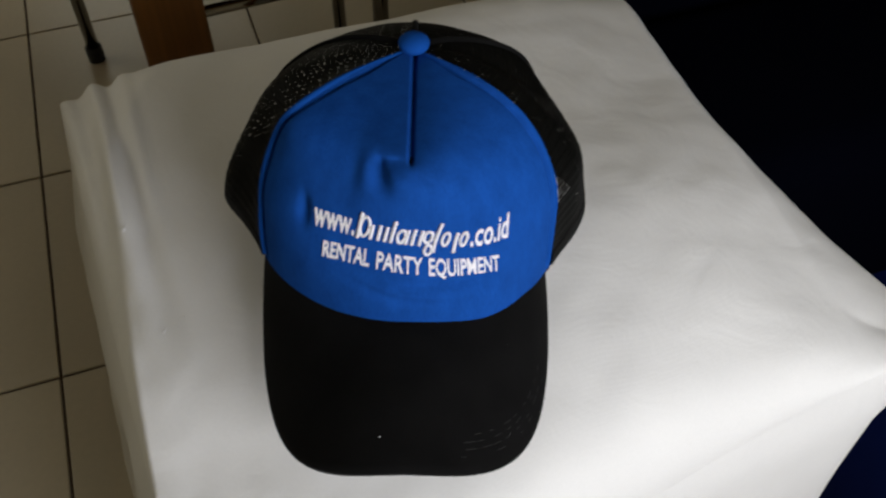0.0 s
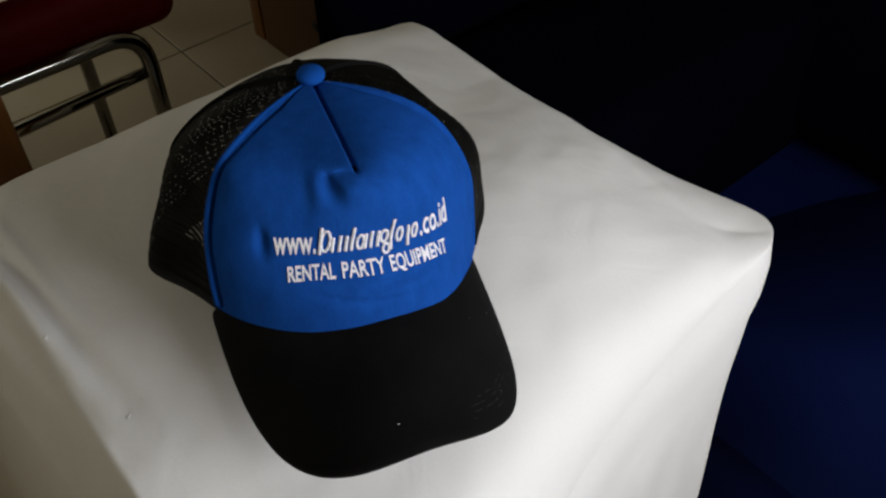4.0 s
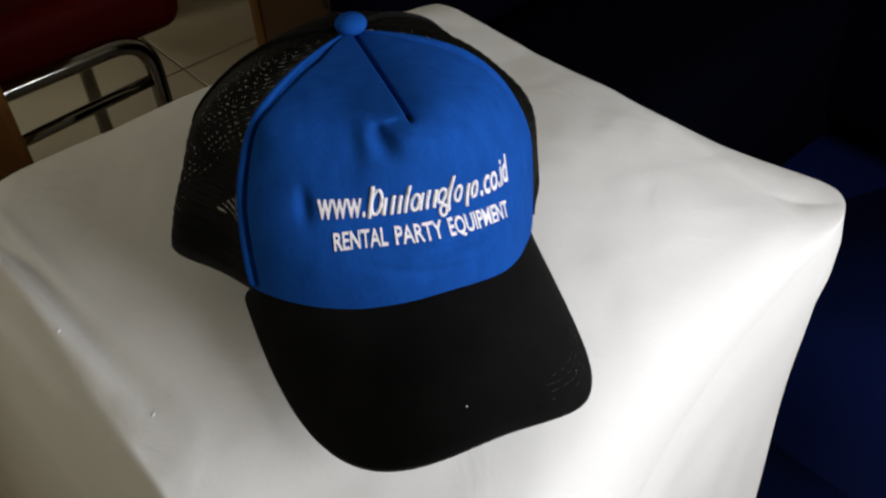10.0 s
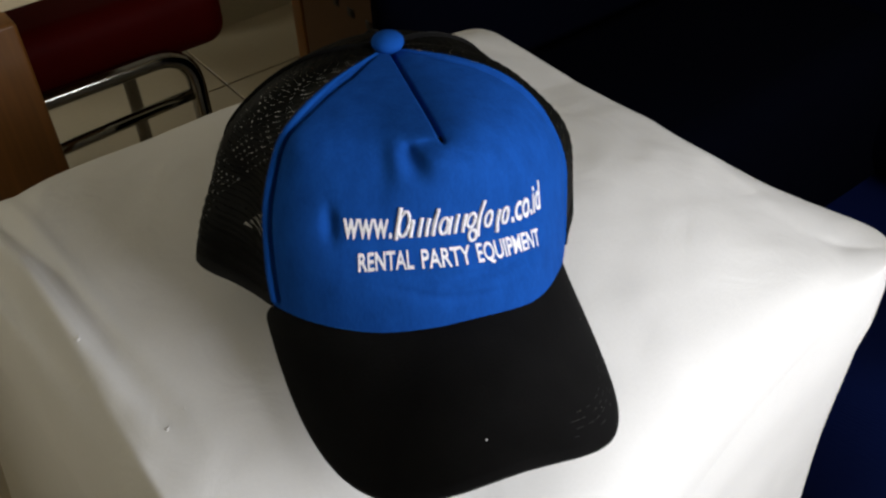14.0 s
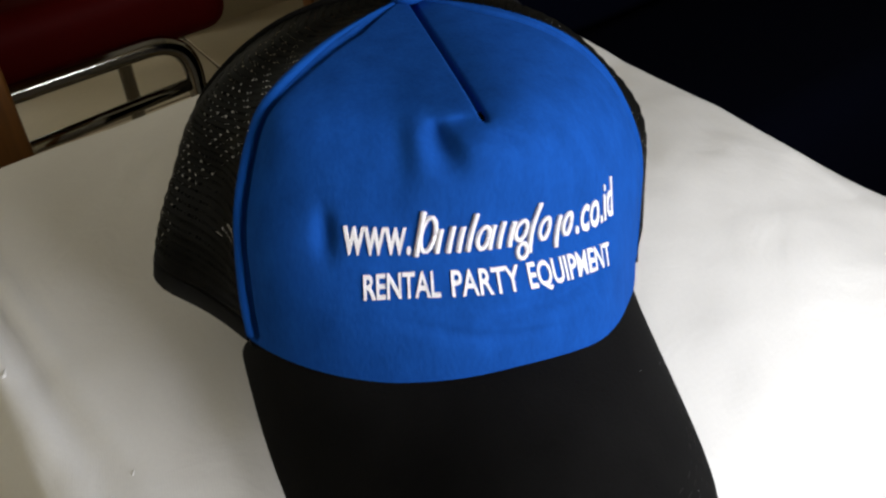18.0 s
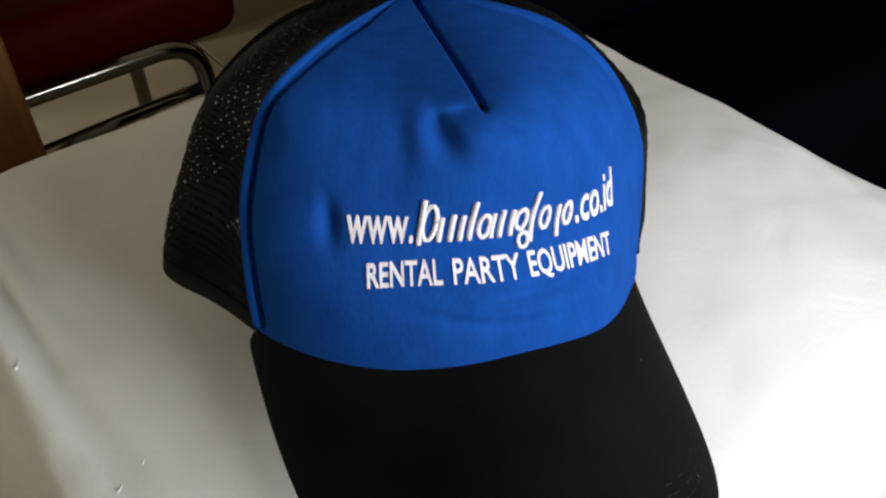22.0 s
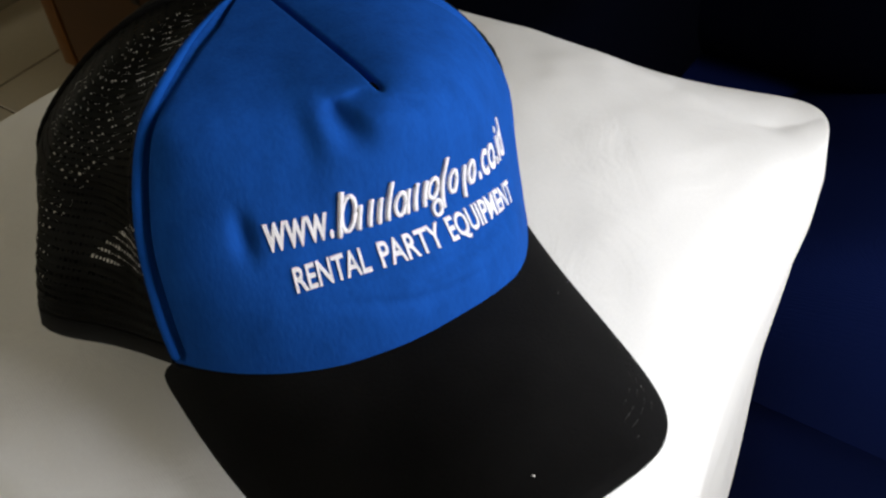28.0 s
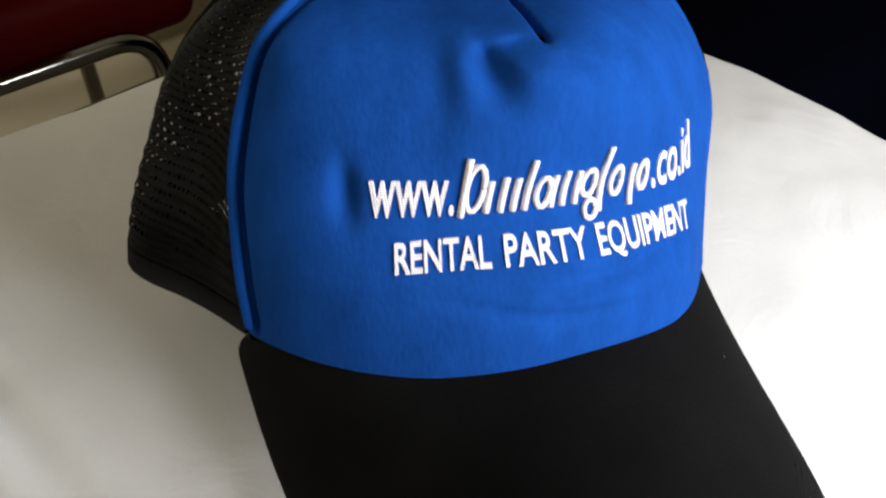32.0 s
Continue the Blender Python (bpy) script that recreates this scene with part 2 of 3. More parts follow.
structure("wall_inner_end", box(0.80, 2.52, 2.35, 2.47, 0, 2.8), WALL, "tan painted partition wall", "wall", TURNED)

# ---------------------------------------------------------------- covered stool
PL, PT, PR, PB = Vector((-0.3299, 0.7146, 0.7497)), Vector((0.2055, 0.8996, 0.7097)), Vector((0.3669, 0.4296, 0.7814)), Vector((-0.0823, 0.1410, 0.6294))


def side(a, b, s, out):
    d = b - a
    return a + d * s + Vector((d.y, -d.x, 0)).normalized() * (-out * math.sin(math.pi * s))


def coons(u, v):
    """The edge of the padded seat; u runs from the left end to the right end, v from the near to the far side."""
    n, f = side(PB, PR, u, 0.0460), side(PL, PT, u, -0.0061)
    w, e = side(PB, PL, v, 0.004), side(PR, PT, v, 0.0296)
    flat = PB * (1 - u) * (1 - v) + PR * u * (1 - v) + PL * (1 - u) * v + PT * u * v
    return n * (1 - v) + f * v + w * (1 - u) + e * u - flat


def flap(f, fall=0.20):
    """The slope beyond a soft ridge of the cover; f runs from the ridge to the rim."""
    f = min(1.0, max(0.0, f))
    return (1 - fall * f * f / (f + 0.18) * 1.18) * (1 - f ** 5) ** 0.5


def pillow_point(u, v, top):
    a, b = abs(2 * u - 1), abs(2 * v - 1)
    norm = (a ** 12 + b ** 12) ** (1 / 12)
    k = ease(0.50, 0.85, u) * ease(0.50, 0.15, v)           # the blunt corner; the others end in points
    shrink = 1 - k * ease(0.70, 1.0, max(a, b)) * (1 - max(a, b) / norm if norm else 0)
    p = coons(0.5 + (u - 0.5) * shrink, 0.5 + (v - 0.5) * shrink)
    ridge = max(0.010, -0.0127 + 0.1235 * v) + 0.09 * ease(0.7, 1.0, v)
    left, far = flap((ridge - u) / ridge, 0.42), (1 - max(0.0, 2 * v - 1) ** 7) ** 0.5
    ear = ease(0.75, 0.05, v)
    h = left * far * flap((u - 0.94 + 0.035 * ear) / (0.06 + 0.035 * ear), 0.52) * (1 - max(0.0, 1 - 2 * v) ** 13) ** 0.5
    wr = noise.noise(Vector((p.x * 6, p.y * 6, 0.3))) * 0.0045 + noise.noise(Vector((p.x * 17, p.y * 17, 4.0))) * 0.0022 + noise.noise(Vector((p.x * 46, p.y * 46, 9.0))) * 0.0006
    fold = 0.0080 * math.sin(125 * u + 6 * noise.noise(Vector((u * 3, v * 2.2, 1)))) * ease(0.14, 0.07, u) * ease(0.35, 0.8, v)
    tip = 0.0018 * noise.noise(Vector((p.x * 40, p.y * 40, 2.0))) * ease(0.8, 1.0, max(a, b))
    crest = 0.8191 + 0.0118 * bell(u, 0.42, 0.3) * bell(v, 0.5, 0.3) - 0.0043 * ease(0.45, 1.05, u) - 0.030 * ease(0.45, 0.0, v) - 0.0150 * ease(0.6, 1.0, u) * ease(0.3, 1.0, v) + 0.017 * bell(u, 0.72, 0.22) * bell(v, 0.24, 0.20) - 0.0127 * ease(0.75, 1.02, u)
    z = p.z + ((crest - p.z) * h + (wr + fold + tip) * h ** 0.5 if top else -0.08 * h)
    return (p.x, p.y, z)


def cover_top(n=150):
    us = [0.5 - 0.5 * math.cos(math.pi * i / n) for i in range(n + 1)]
    return grid([[pillow_point(u, v, True) for u in us] for v in us])


def cover_skirt(n=70, rows=26):
    """The cloth that hangs from the edge of the seat to the floor, in slack folds."""
    us = [0.5 - 0.5 * math.cos(math.pi * i / n) for i in range(n)]
    loop = [(u, 0.0) for u in us] + [(1.0, v) for v in us] + [(1 - u, 1.0) for u in us] + [(0.0, 1 - v) for v in us]
    rim = [Vector(pillow_point(u, v, True)) for u, v in loop]
    out = []
    for i in range(len(rim)):
        t = rim[(i + 2) % len(rim)] - rim[i - 2]
        out.append(Vector((t.y, -t.x, 0)).normalized())
    run = 0.0
    rings = [[] for _ in range(rows + 1)]
    for i, (p, o) in enumerate(zip(rim, out)):
        run += (p - rim[i - 1]).length if i else 0
        for k in range(rows + 1):
            f = k / rows
            d = 0.004 * math.sin(math.pi * min(1, f * 9)) + 0.012 * f
            flare = ease(0.10, 0.0, loop[i][0]) * (1 - 0.5 * ease(0.9, 1.0, loop[i][1]))
            d += flare * (0.026 * ease(0.02, 0.15, f) + 0.03 * ease(0.15, 0.5, f))
            d -= 0.0095 * ease(0.6, 0.95, loop[i][0]) * ease(0.55, 0.2, loop[i][1]) * ease(0.1, 0.55, f)
            wave = noise.noise(Vector((math.cos(run * 4) * 1.2, run * 9, f * 1.6))) * 0.020 + noise.noise(Vector((run * 26, f * 3, 5.0))) * 0.006
            q = p + o * (d + wave * ease(0.02, 0.45, f))
            q.z = p.z + (0.006 - p.z) * f
            rings[k].append(q)
    return grid(rings, closed=True)


stool = thing("covered_stool", "padded stool under a floor-length white cotton cover", "stool")
cover = cover_top()
cover_faces = BVHTree.FromBMesh(cover)
cover_ob = part("cover_top", cover, LINEN, stool, "white cotton seat cover, softly creased")


def snag(x, y, size, turn):
    """A small pulled pucker of the cloth: two short ridges that meet at a point."""
    bm = bmesh.new()
    for spread, long in ((-0.45, 1.0), (0.35, 0.7)):
        run = []
        for k in range(6):
            f = k / 5
            away = Matrix.Rotation(turn + spread, 3, "Z") @ Vector((size * 5 * long * f, 0, 0))
            hit = cover_faces.ray_cast(Vector((x, y, 1.2)) + away, Vector((0, 0, -1)))[0]
            run.append(hit + Vector((0, 0, size * 0.15)))
        tube(run, [size * w for w in (0.75, 0.65, 0.5, 0.35, 0.2, 0.05)], 6, bm)
    return bm


for x, y, size, turn in ((-0.201, 0.492, 0.0013, 1.9), (-0.159, 0.410, 0.0009, 1.5), (-0.148, 0.421, 0.0007, 1.8)):
    part("pulled_thread", snag(x, y, size, turn), LINEN, cover_ob)
part("cover_skirt", cover_skirt(), LINEN, stool, "hanging white skirt of the cover, in slack folds")

# ---------------------------------------------------------------- cap
CX, CY, CZ = -0.0034, 0.4732, 0.8780
TOP = Vector((0.0022, 0.4908, 0.9796))


def knots(table, x):
    """A smooth curve through the pairs of a table."""
    last = len(table) - 1
    i = next((k for k in range(last) if x <= table[k + 1][0]), last - 1)
    (a, p), (b, q) = table[i], table[i + 1]
    slope = (q - p) / (b - a)
    m0 = (q - table[i - 1][1]) / (b - table[i - 1][0]) if i else 0.0
    m1 = (table[i + 2][1] - p) / (table[i + 2][0] - a) if i + 2 <= last else 0.0
    if i and (p - table[i - 1][1]) * slope <= 0:
        m0 = 0.0
    if i + 2 <= last and (table[i + 2][1] - q) * slope <= 0:
        m1 = 0.0
    m0 = 0.0 if m0 * slope <= 0 else math.copysign(min(abs(m0), 3 * abs(slope)), slope)
    m1 = 0.0 if m1 * slope <= 0 else math.copysign(min(abs(m1), 3 * abs(slope)), slope)
    t, w = min(1.0, (x - a) / (b - a)), b - a
    return (2 * t ** 3 - 3 * t * t + 1) * p + (t ** 3 - 2 * t * t + t) * w * m0 + (3 * t * t - 2 * t ** 3) * q + (t ** 3 - t * t) * w * m1


# the crown's radius, rim height and squareness by the angle from the front, and how far it swells at three heights
RADIUS = [(-180, 0.0898), (-150, 0.1024), (-123, 0.1210), (-98, 0.1209), (-80, 0.1020), (-66, 0.0963), (-45, 0.0989), (-22, 0.1023), (0, 0.1059), (22, 0.1030), (45, 0.0938), (66, 0.0959), (80, 0.1040), (98, 0.1139), (123, 0.1160), (150, 0.0983), (180, 0.0906)]
BASE = [(-180, -0.0360), (-150, -0.0334), (-123, -0.0272), (-98, -0.0079), (-80, -0.0028), (-66, -0.0007), (-45, 0.0052), (-22, 0.0095), (0, 0.0126), (22, 0.0061), (45, -0.0026), (66, -0.0120), (80, -0.0129), (98, -0.0179), (123, -0.0330), (150, -0.0361), (180, -0.0349)]
SQUARE = [(-180, 2.10), (-100, 1.87), (-66, 2.71), (-45, 8.42), (-22, 6.36), (0, 11.42), (22, 5.15), (45, 3.57), (66, 2.92), (100, 1.70), (180, 2.07)]
SWELL = [(0.2, [(-180, 0.010), (-123, -0.180), (-85, 0.027), (-50, 0.012), (0, 0.029), (50, 0.019), (85, -0.001), (123, -0.041), (180, 0.010)]),
         (0.5, [(-180, 0.058), (-123, 0.038), (-85, -0.056), (-50, 0.016), (0, -0.090), (50, 0.044), (85, 0.046), (123, -0.010), (180, 0.058)]),
         (0.8, [(-180, 0.084), (-123, 0.004), (-85, 0.091), (-50, -0.048), (0, -0.039), (50, 0.040), (85, -0.026), (123, 0.098), (180, 0.084)])]


def square(phi):
    return knots(SQUARE, phi)


def base(phi):
    return knots(BASE, phi)


SEAM_RIGHT_HAND = [(0.0, 60.6), (0.2, 60.0), (0.33, 59.2), (0.42, 58.2), (0.5, 56.0), (0.57, 54.0), (0.64, 55.0), (0.73, 57.8), (0.82, 60.0), (0.92, 62.5), (1.0, 64.0)]


def seam_angle(sgn, s):
    """Where the front panel meets the mesh, in degrees from the front, on one side; s from the rim to the button."""
    return sgn * (knots(SEAM_RIGHT_HAND, s) if sgn < 0 else 61.57 - 0.86 * s - 6.32 * s * s)


def crown_rz(phi, c, sn, out, s=0.3):
    a = abs(phi)
    r0, zb = knots(RADIUS, phi), CZ + base(phi)
    f = radians(phi)
    h = zb + (TOP.z - zb) * sn
    lean = 1 + sum(knots(table, phi) * bell(sn, at, 0.2) for at, table in SWELL)
    drop = 0.0
    if a < 70:
        x = phi * 0.00155                    # metres along the panel
        k = ease(66, 50, a)
        out -= k * 0.0090 * bell(x, -0.0150 - 0.043 * (s - 0.505), 0.0048) * bell(s, 0.498, 0.042)       # dent beside the seam's end
        out -= k * 0.0050 * bell(s, 0.526, 0.019) * bell(x, -0.0072, 0.0060)
        out -= k * 0.0016 * bell(x, -0.0275, 0.0045) * bell(s, 0.500, 0.050)
        out += k * 0.0004 * bell(x, -0.0220, 0.0040) * bell(s, 0.490, 0.050)
        out -= k * 0.0022 * bell(s, 0.503 - 3.0 * (x - 0.0008), 0.0120) * bell(x, 0.0042, 0.0055)       # short fold under the seam's end
        out -= k * 0.0032 * bell(x, -0.0535, 0.0035) * bell(h, 0.941, 0.008)                          # dimple beside the lettering
        out -= k * 0.0021 * bell(h, 0.9143 - 0.11 * x, 0.0028) * ease(-0.010, 0.006, x) * ease(0.048, 0.030, x)      # slack folds over the brim
        out -= k * 0.0014 * bell(h, 0.9063 - 0.23 * x, 0.0027) * ease(-0.036, -0.015, x) * ease(0.030, 0.010, x)
        near = max(c, 0.35)
        out -= 0.0042 * bell(a, abs(seam_angle(math.copysign(1, phi), s)) - 3.2 / near, 0.95 / near) * ease(0.0, 0.05, s)      # groove beside the piping
        across = f * r0 * c
        drop = ease(0.520, 0.556, s) * (0.0030 * bell(across, 0.0004, 0.0011) + 0.0016 * bell(across, 0.0, 0.0060 if across > 0 else 0.0012))      # sewn dart
    low = bell(phi, 40, 20) * max(0.0, 1 - sn * 1.9) ** 2
    h -= 0.0022 * low
    rad = r0 * c * lean + 0.0060 * low + out * max(0.25, c)
    cx, cy = CX + (TOP.x - CX) * sn, CY + (TOP.y - CY) * sn
    return Vector((cx + rad * math.sin(f), cy - rad * math.cos(f), h + out * sn * (1 - c) - drop))


def crown(phi, s, out=0.0):
    """A point of the crown: phi in degrees from the front, positive to the wearer's left; s from the rim to the button."""
    n = square(phi)
    ang = s * math.pi / 2
    c, sn = max(0.0, math.cos(ang)), math.sin(ang)
    k = (c ** n + sn ** n) ** (1 / n)
    return crown_rz(phi, c / k, sn / k, out, s)


def on_panel(x, z, out):
    """The place on the front panel x metres round from its middle at the height z."""
    phi = math.degrees(x / 0.0875)
    n, zb = square(phi), CZ + base(phi)
    sn = min(1.0, max(0.0, (z - zb) / (TOP.z - zb)))
    return crown_rz(phi, (1 - sn ** n) ** (1 / n), sn, out)


cap = thing("trucker_cap", "blue and black mesh-back cap with white embroidery on the stool", "cap")


def panel_sheet(out, na=400, ns=180):
    def at(i, s):
        return seam_angle(-1, s) + (seam_angle(1, s) - seam_angle(-1, s)) * i / na
    return [[crown(at(i, 0.995 * j / ns), 0.995 * j / ns, out) for i in range(na + 1)] for j in range(ns + 1)]


panel = part("front_panel", grid(panel_sheet(0.0)), BLUE, cap, "blue cloth front panel with a stitched middle seam")
part("lining", grid([r[::-1] for r in panel_sheet(-0.007, 90, 50)]), BLACK, cap, "black backing of the front panel")
for sgn in (-1, 1):
    along = [0.02 + 0.93 * k / 60 for k in range(61)]
    sunk = [(-0.0003 if sgn < 0 else -0.0008) - 0.0010 * ease(0.55, 0.8, s) for s in along]
    path = [crown(seam_angle(sgn, s) - sgn * 1.1, s, o) for s, o in zip(along, sunk)]
    part("seam_piping", tube(path, [(0.0021 if sgn < 0 else 0.0014) - 0.0006 * ease(0.55, 0.85, s) for s in along], 8), PIPING, cap, "blue piping along the panel seam")


rnd = random.Random(11)


def netting(lo, hi, na, ns, hole):
    """Real netting: each cell is a frame of thread round an open hole; the back has an arched gap over the strap."""
    bm = bmesh.new()
    def at(i, j):
        s = 0.05 + 0.93 * j / ns
        first, last = (v if abs(v) > 90 else seam_angle(v, s) for v in (lo, hi))
        return first + (last - first) * i / na, s

    pts = [[bm.verts.new(crown(*at(i, j), 0.0006 * (j % 2))) for i in range(na + 1)] for j in range(ns + 1)]
    for j in range(ns):
        for i in range(na):
            phi, s = at(i + 0.5, j + 0.5)
            if ((180 - abs(phi)) / 26) ** 2 + (s / 0.30) ** 2 < 1:
                continue
            q = (pts[j][i], pts[j][i + 1], pts[j + 1][i + 1], pts[j + 1][i])
            mid = sum((v.co for v in q), Vector()) / 4
            open_by = hole * (0.55 + 0.8 * rnd.random()) * ease(0.02, 0.12, s)
            wide, tall = max(0.06, open_by * 1.45), max(0.05, open_by * 0.95)
            du, dv = (q[1].co + q[2].co - q[0].co - q[3].co) / 4 * wide, (q[2].co + q[3].co - q[0].co - q[1].co) / 4 * tall
            inner = [bm.verts.new(mid + du * a + dv * b) for a, b in ((-1, -1), (1, -1), (1, 1), (-1, 1))]
            for k in range(4):
                bm.faces.new((q[k], q[(k + 1) % 4], inner[(k + 1) % 4], inner[k]))
    bmesh.ops.delete(bm, geom=[v for v in bm.verts if not v.link_faces], context="VERTS")
    return bm


for lo, hi in ((-180, -123), (-123, -1), (1, 123), (123, 180)):
    part("mesh_panel", netting(lo, hi, 50, 50, 0.33 if lo < 0 else 0.22), NET, cap, "black open mesh panel")
for phi in (-123, 123):
    part("mesh_seam", tube([crown(phi, 0.03 + 0.94 * s / 30, 0.0) for s in range(31)], 0.0022, 6), BLACK, cap)
part("mesh_seam", tube([crown(180, 0.32 + 0.64 * s / 20, 0.0) for s in range(21)], 0.0022, 6), BLACK, cap)
part("gap_binding", tube([crown(180 - 26 * math.cos(math.pi * k / 24), 0.30 * math.sin(math.pi * k / 24)) for k in range(25)], 0.003, 6), BLACK, cap, "black binding of the gap at the back")
for sgn in (-1, 1):
    first = abs(seam_angle(sgn, 0))
    angles = [sgn * (first + (150 - first) * k / 30) for k in range(31)]
    part("rim_band", grid([[crown(a, s, o) for a in angles] for s, o in ((0.06, 0.0008), (0.0, 0.0012), (0.0, -0.0022), (0.08, -0.0030))]), BLACK, cap, "black rim band of the mesh")
part("strap", grid([[crown(a, s, o) for a in range(148, 213, 4)] for s, o in ((0.09, 0.001), (0.0, 0.001), (0.0, -0.001), (0.09, -0.001))]), BLACK, cap, "black plastic snap strap")
part("sweatband", grid([[crown(-150 + 300 * i / 80, s, -0.004 - 0.006 * s) for i in range(81)] for s in (0.0, 0.10, 0.20)]), BLACK, cap)


def button():
    bm = bmesh.new()
    bmesh.ops.create_uvsphere(bm, u_segments=28, v_segments=14, radius=1.0)
    for v in bm.verts:
        v.co = TOP + Vector((v.co.x * 0.0088, v.co.y * 0.0088, v.co.z * 0.0056 + 0.0030))
    return bm


part("button", button(), PIPING, cap, "round cloth-covered blue top button")


def brim_edge(a):
    e = a * 0.7863 * math.pi / 2
    d = max(0.0, math.cos(e)) ** 1.9402
    s = math.copysign(abs(math.sin(e)) ** 0.7112, a)
    return Vector((-0.0073 + 0.0847 * s * (1 + 0.5192 * d) + 0.0059 * d, 0.4705 - 0.1863 * d + -0.0005 * s * d, 0.8784 + (-0.0007 - 0.1266 * s * s) * d))


def brim_point(a, k, under=0.0):
    """The brim: a from one end of its seam to the other, k from the seam to the front edge."""
    p = crown(seam_angle(math.copysign(1, a), 0.0) * abs(a), 0.0, -0.0035 * ease(0.0, 0.25, 1 - abs(a)))
    p.z += 0.0015 * ease(0.0, 0.2, 1 - abs(a))
    q = brim_edge(a).lerp(p, ease(0.93, 1.0, abs(a)))
    r = p.lerp(q, k)
    r.z += 0.004 * math.sin(math.pi * k) * math.cos(a * math.pi / 2) - under
    return r


def brim():
    na, nk = 96, 20
    fis = [math.sin(math.pi / 2 * (-1 + 2 * i / na)) * 0.5 + (-1 + 2 * i / na) * 0.5 for i in range(na + 1)]
    bm = grid([[brim_point(f, k / nk) for f in fis] for k in range(nk + 1)])
    grid([[brim_point(f, k / nk, 0.0028) for f in fis[::-1]] for k in range(nk + 1)], bm=bm)
    grid([[brim_point(f, 1.0, u) for f in fis] for u in (0.0, 0.0028)], bm=bm)
    bmesh.ops.remove_doubles(bm, verts=bm.verts[:], dist=0.0001)
    return bm


brim_ob = part("brim", brim(), BLACK, cap, "curved black cloth brim")
for k in (0.79, 0.83, 0.87, 0.91):
    for i in range(9):
        a, long = 0.12 + 0.055 * i + rnd.uniform(-0.01, 0.01), rnd.uniform(0.004, 0.012)
        if rnd.random() < 0.6:
            part("brim_stitch", tube([brim_point(a + long * j, k) + Vector((0, 0, 0.0001)) for j in range(4)], 0.00018, 4), GREY_THREAD, brim_ob)


def speck(place, size):
    bm = bmesh.new()
    bmesh.ops.create_icosphere(bm, subdivisions=1, radius=size)
    for v in bm.verts:
        v.co = Vector(place) + Vector((v.co.x * 1.3, v.co.y, v.co.z * 0.6))
    return bm


for a, k, size in ((-0.035, 0.80, 0.00045), (0.45, 0.35, 0.00013), (0.6, 0.6, 0.00013), (0.3, 0.86, 0.00016)):
    part("lint", speck(brim_point(a, k) + Vector((0, 0, size * 0.4)), size), THREAD, brim_ob, "white speck of lint")


# lettering, stitched on the panel
UPPER, LOWER = (0.9338, -0.12, -1.5), (0.9209, -0.118, -3.3)      # the curved lines that the two rows stand on


def above_line(line, x, up, out):
    """The place on the panel x metres round from its middle and so far up the cloth from a row's line."""
    z = line[0] + line[1] * x + line[2] * x * x
    step = 0.005
    rise = step / (on_panel(x, z + step, 0.0) - on_panel(x, z, 0.0)).length
    return on_panel(x, z + up * rise, out)


def word_mesh(text, shear=0.0):
    curve = bpy.data.curves.new("lettering", "FONT")
    curve.body, curve.shear, curve.resolution_u = text, shear, 3
    curve.offset = 0.012
    ob = bpy.data.objects.new("lettering", curve)
    scene.collection.objects.link(ob)
    me = ob.to_mesh()
    verts, faces = [tuple(v.co) for v in me.vertices], [tuple(p.vertices) for p in me.polygons]
    ob.to_mesh_clear()
    bpy.data.objects.remove(ob)
    bpy.data.curves.remove(curve)
    return verts, faces


def stitch(name, verts, faces, x0, x1, line, height, label, lift=0.0006):
    """Lay flat lettering on the panel between x0 and x1; the letters stand proud by lift."""
    lo, hi = min(v[0] for v in verts), max(v[0] for v in verts)
    place = [(x0 + (x1 - x0) * (v[0] - lo) / (hi - lo), v[1] * height) for v in verts]
    bm = bmesh.new()
    vs = [bm.verts.new(above_line(line, x, z, lift)) for x, z in place]
    for f in faces:
        bm.faces.new([vs[i] for i in f])
    bmesh.ops.triangulate(bm, faces=bm.faces[:])
    border = [e for e in bm.edges if len(e.link_faces) == 1]
    made = bmesh.ops.extrude_edge_only(bm, edges=border)
    for v in [g for g in made["geom"] if isinstance(g, bmesh.types.BMVert)]:
        d = Vector((v.co.x - CX, v.co.y - CY, 0)).normalized()
        v.co -= d * (lift + 0.0006)
    return part(name, bm, THREAD, panel, label, smooth=False)


for text, x0, x1 in (("RENTAL", -0.0405, -0.0170), ("PARTY", -0.0136, 0.0076), ("EQUIPMENT", 0.0105, 0.0450)):
    stitch("embroidered_word", *word_mesh(text), x0, x1, LOWER, 0.0131, "white embroidered capital letters")
stitch("embroidered_word", *word_mesh("www.", 0.15), -0.0460, -0.0255, UPPER, 0.0215, "white embroidered slanted letters")
stitch("embroidered_word", *word_mesh(".co.id", 0.15), 0.0300, 0.0520, UPPER, 0.0215, "white embroidered slanted letters")


def strokes(paths, width):
    """Thick stitched strokes on the panel; each path in metres round from its middle and up from the upper row's line."""
    for path in paths:
        part("embroidered_stroke", tube([above_line(UPPER, x, up, 0.0003) for x, up in path], width / 2, 6), THREAD, panel)


def oval(x, up, wide, tall, lean=0.18, steps=14):
    ring = [(2 * math.pi * k / steps) for k in range(steps + 1)]
    return [(x + wide / 2 * math.cos(a) + lean * tall / 2 * math.sin(a), up + tall / 2 * math.sin(a)) for a in ring]


def slant(x, low, high, lean=0.18):
    return [(x + lean * (low + (high - low) * k / 6), low + (high - low) * k / 6) for k in range(7)]


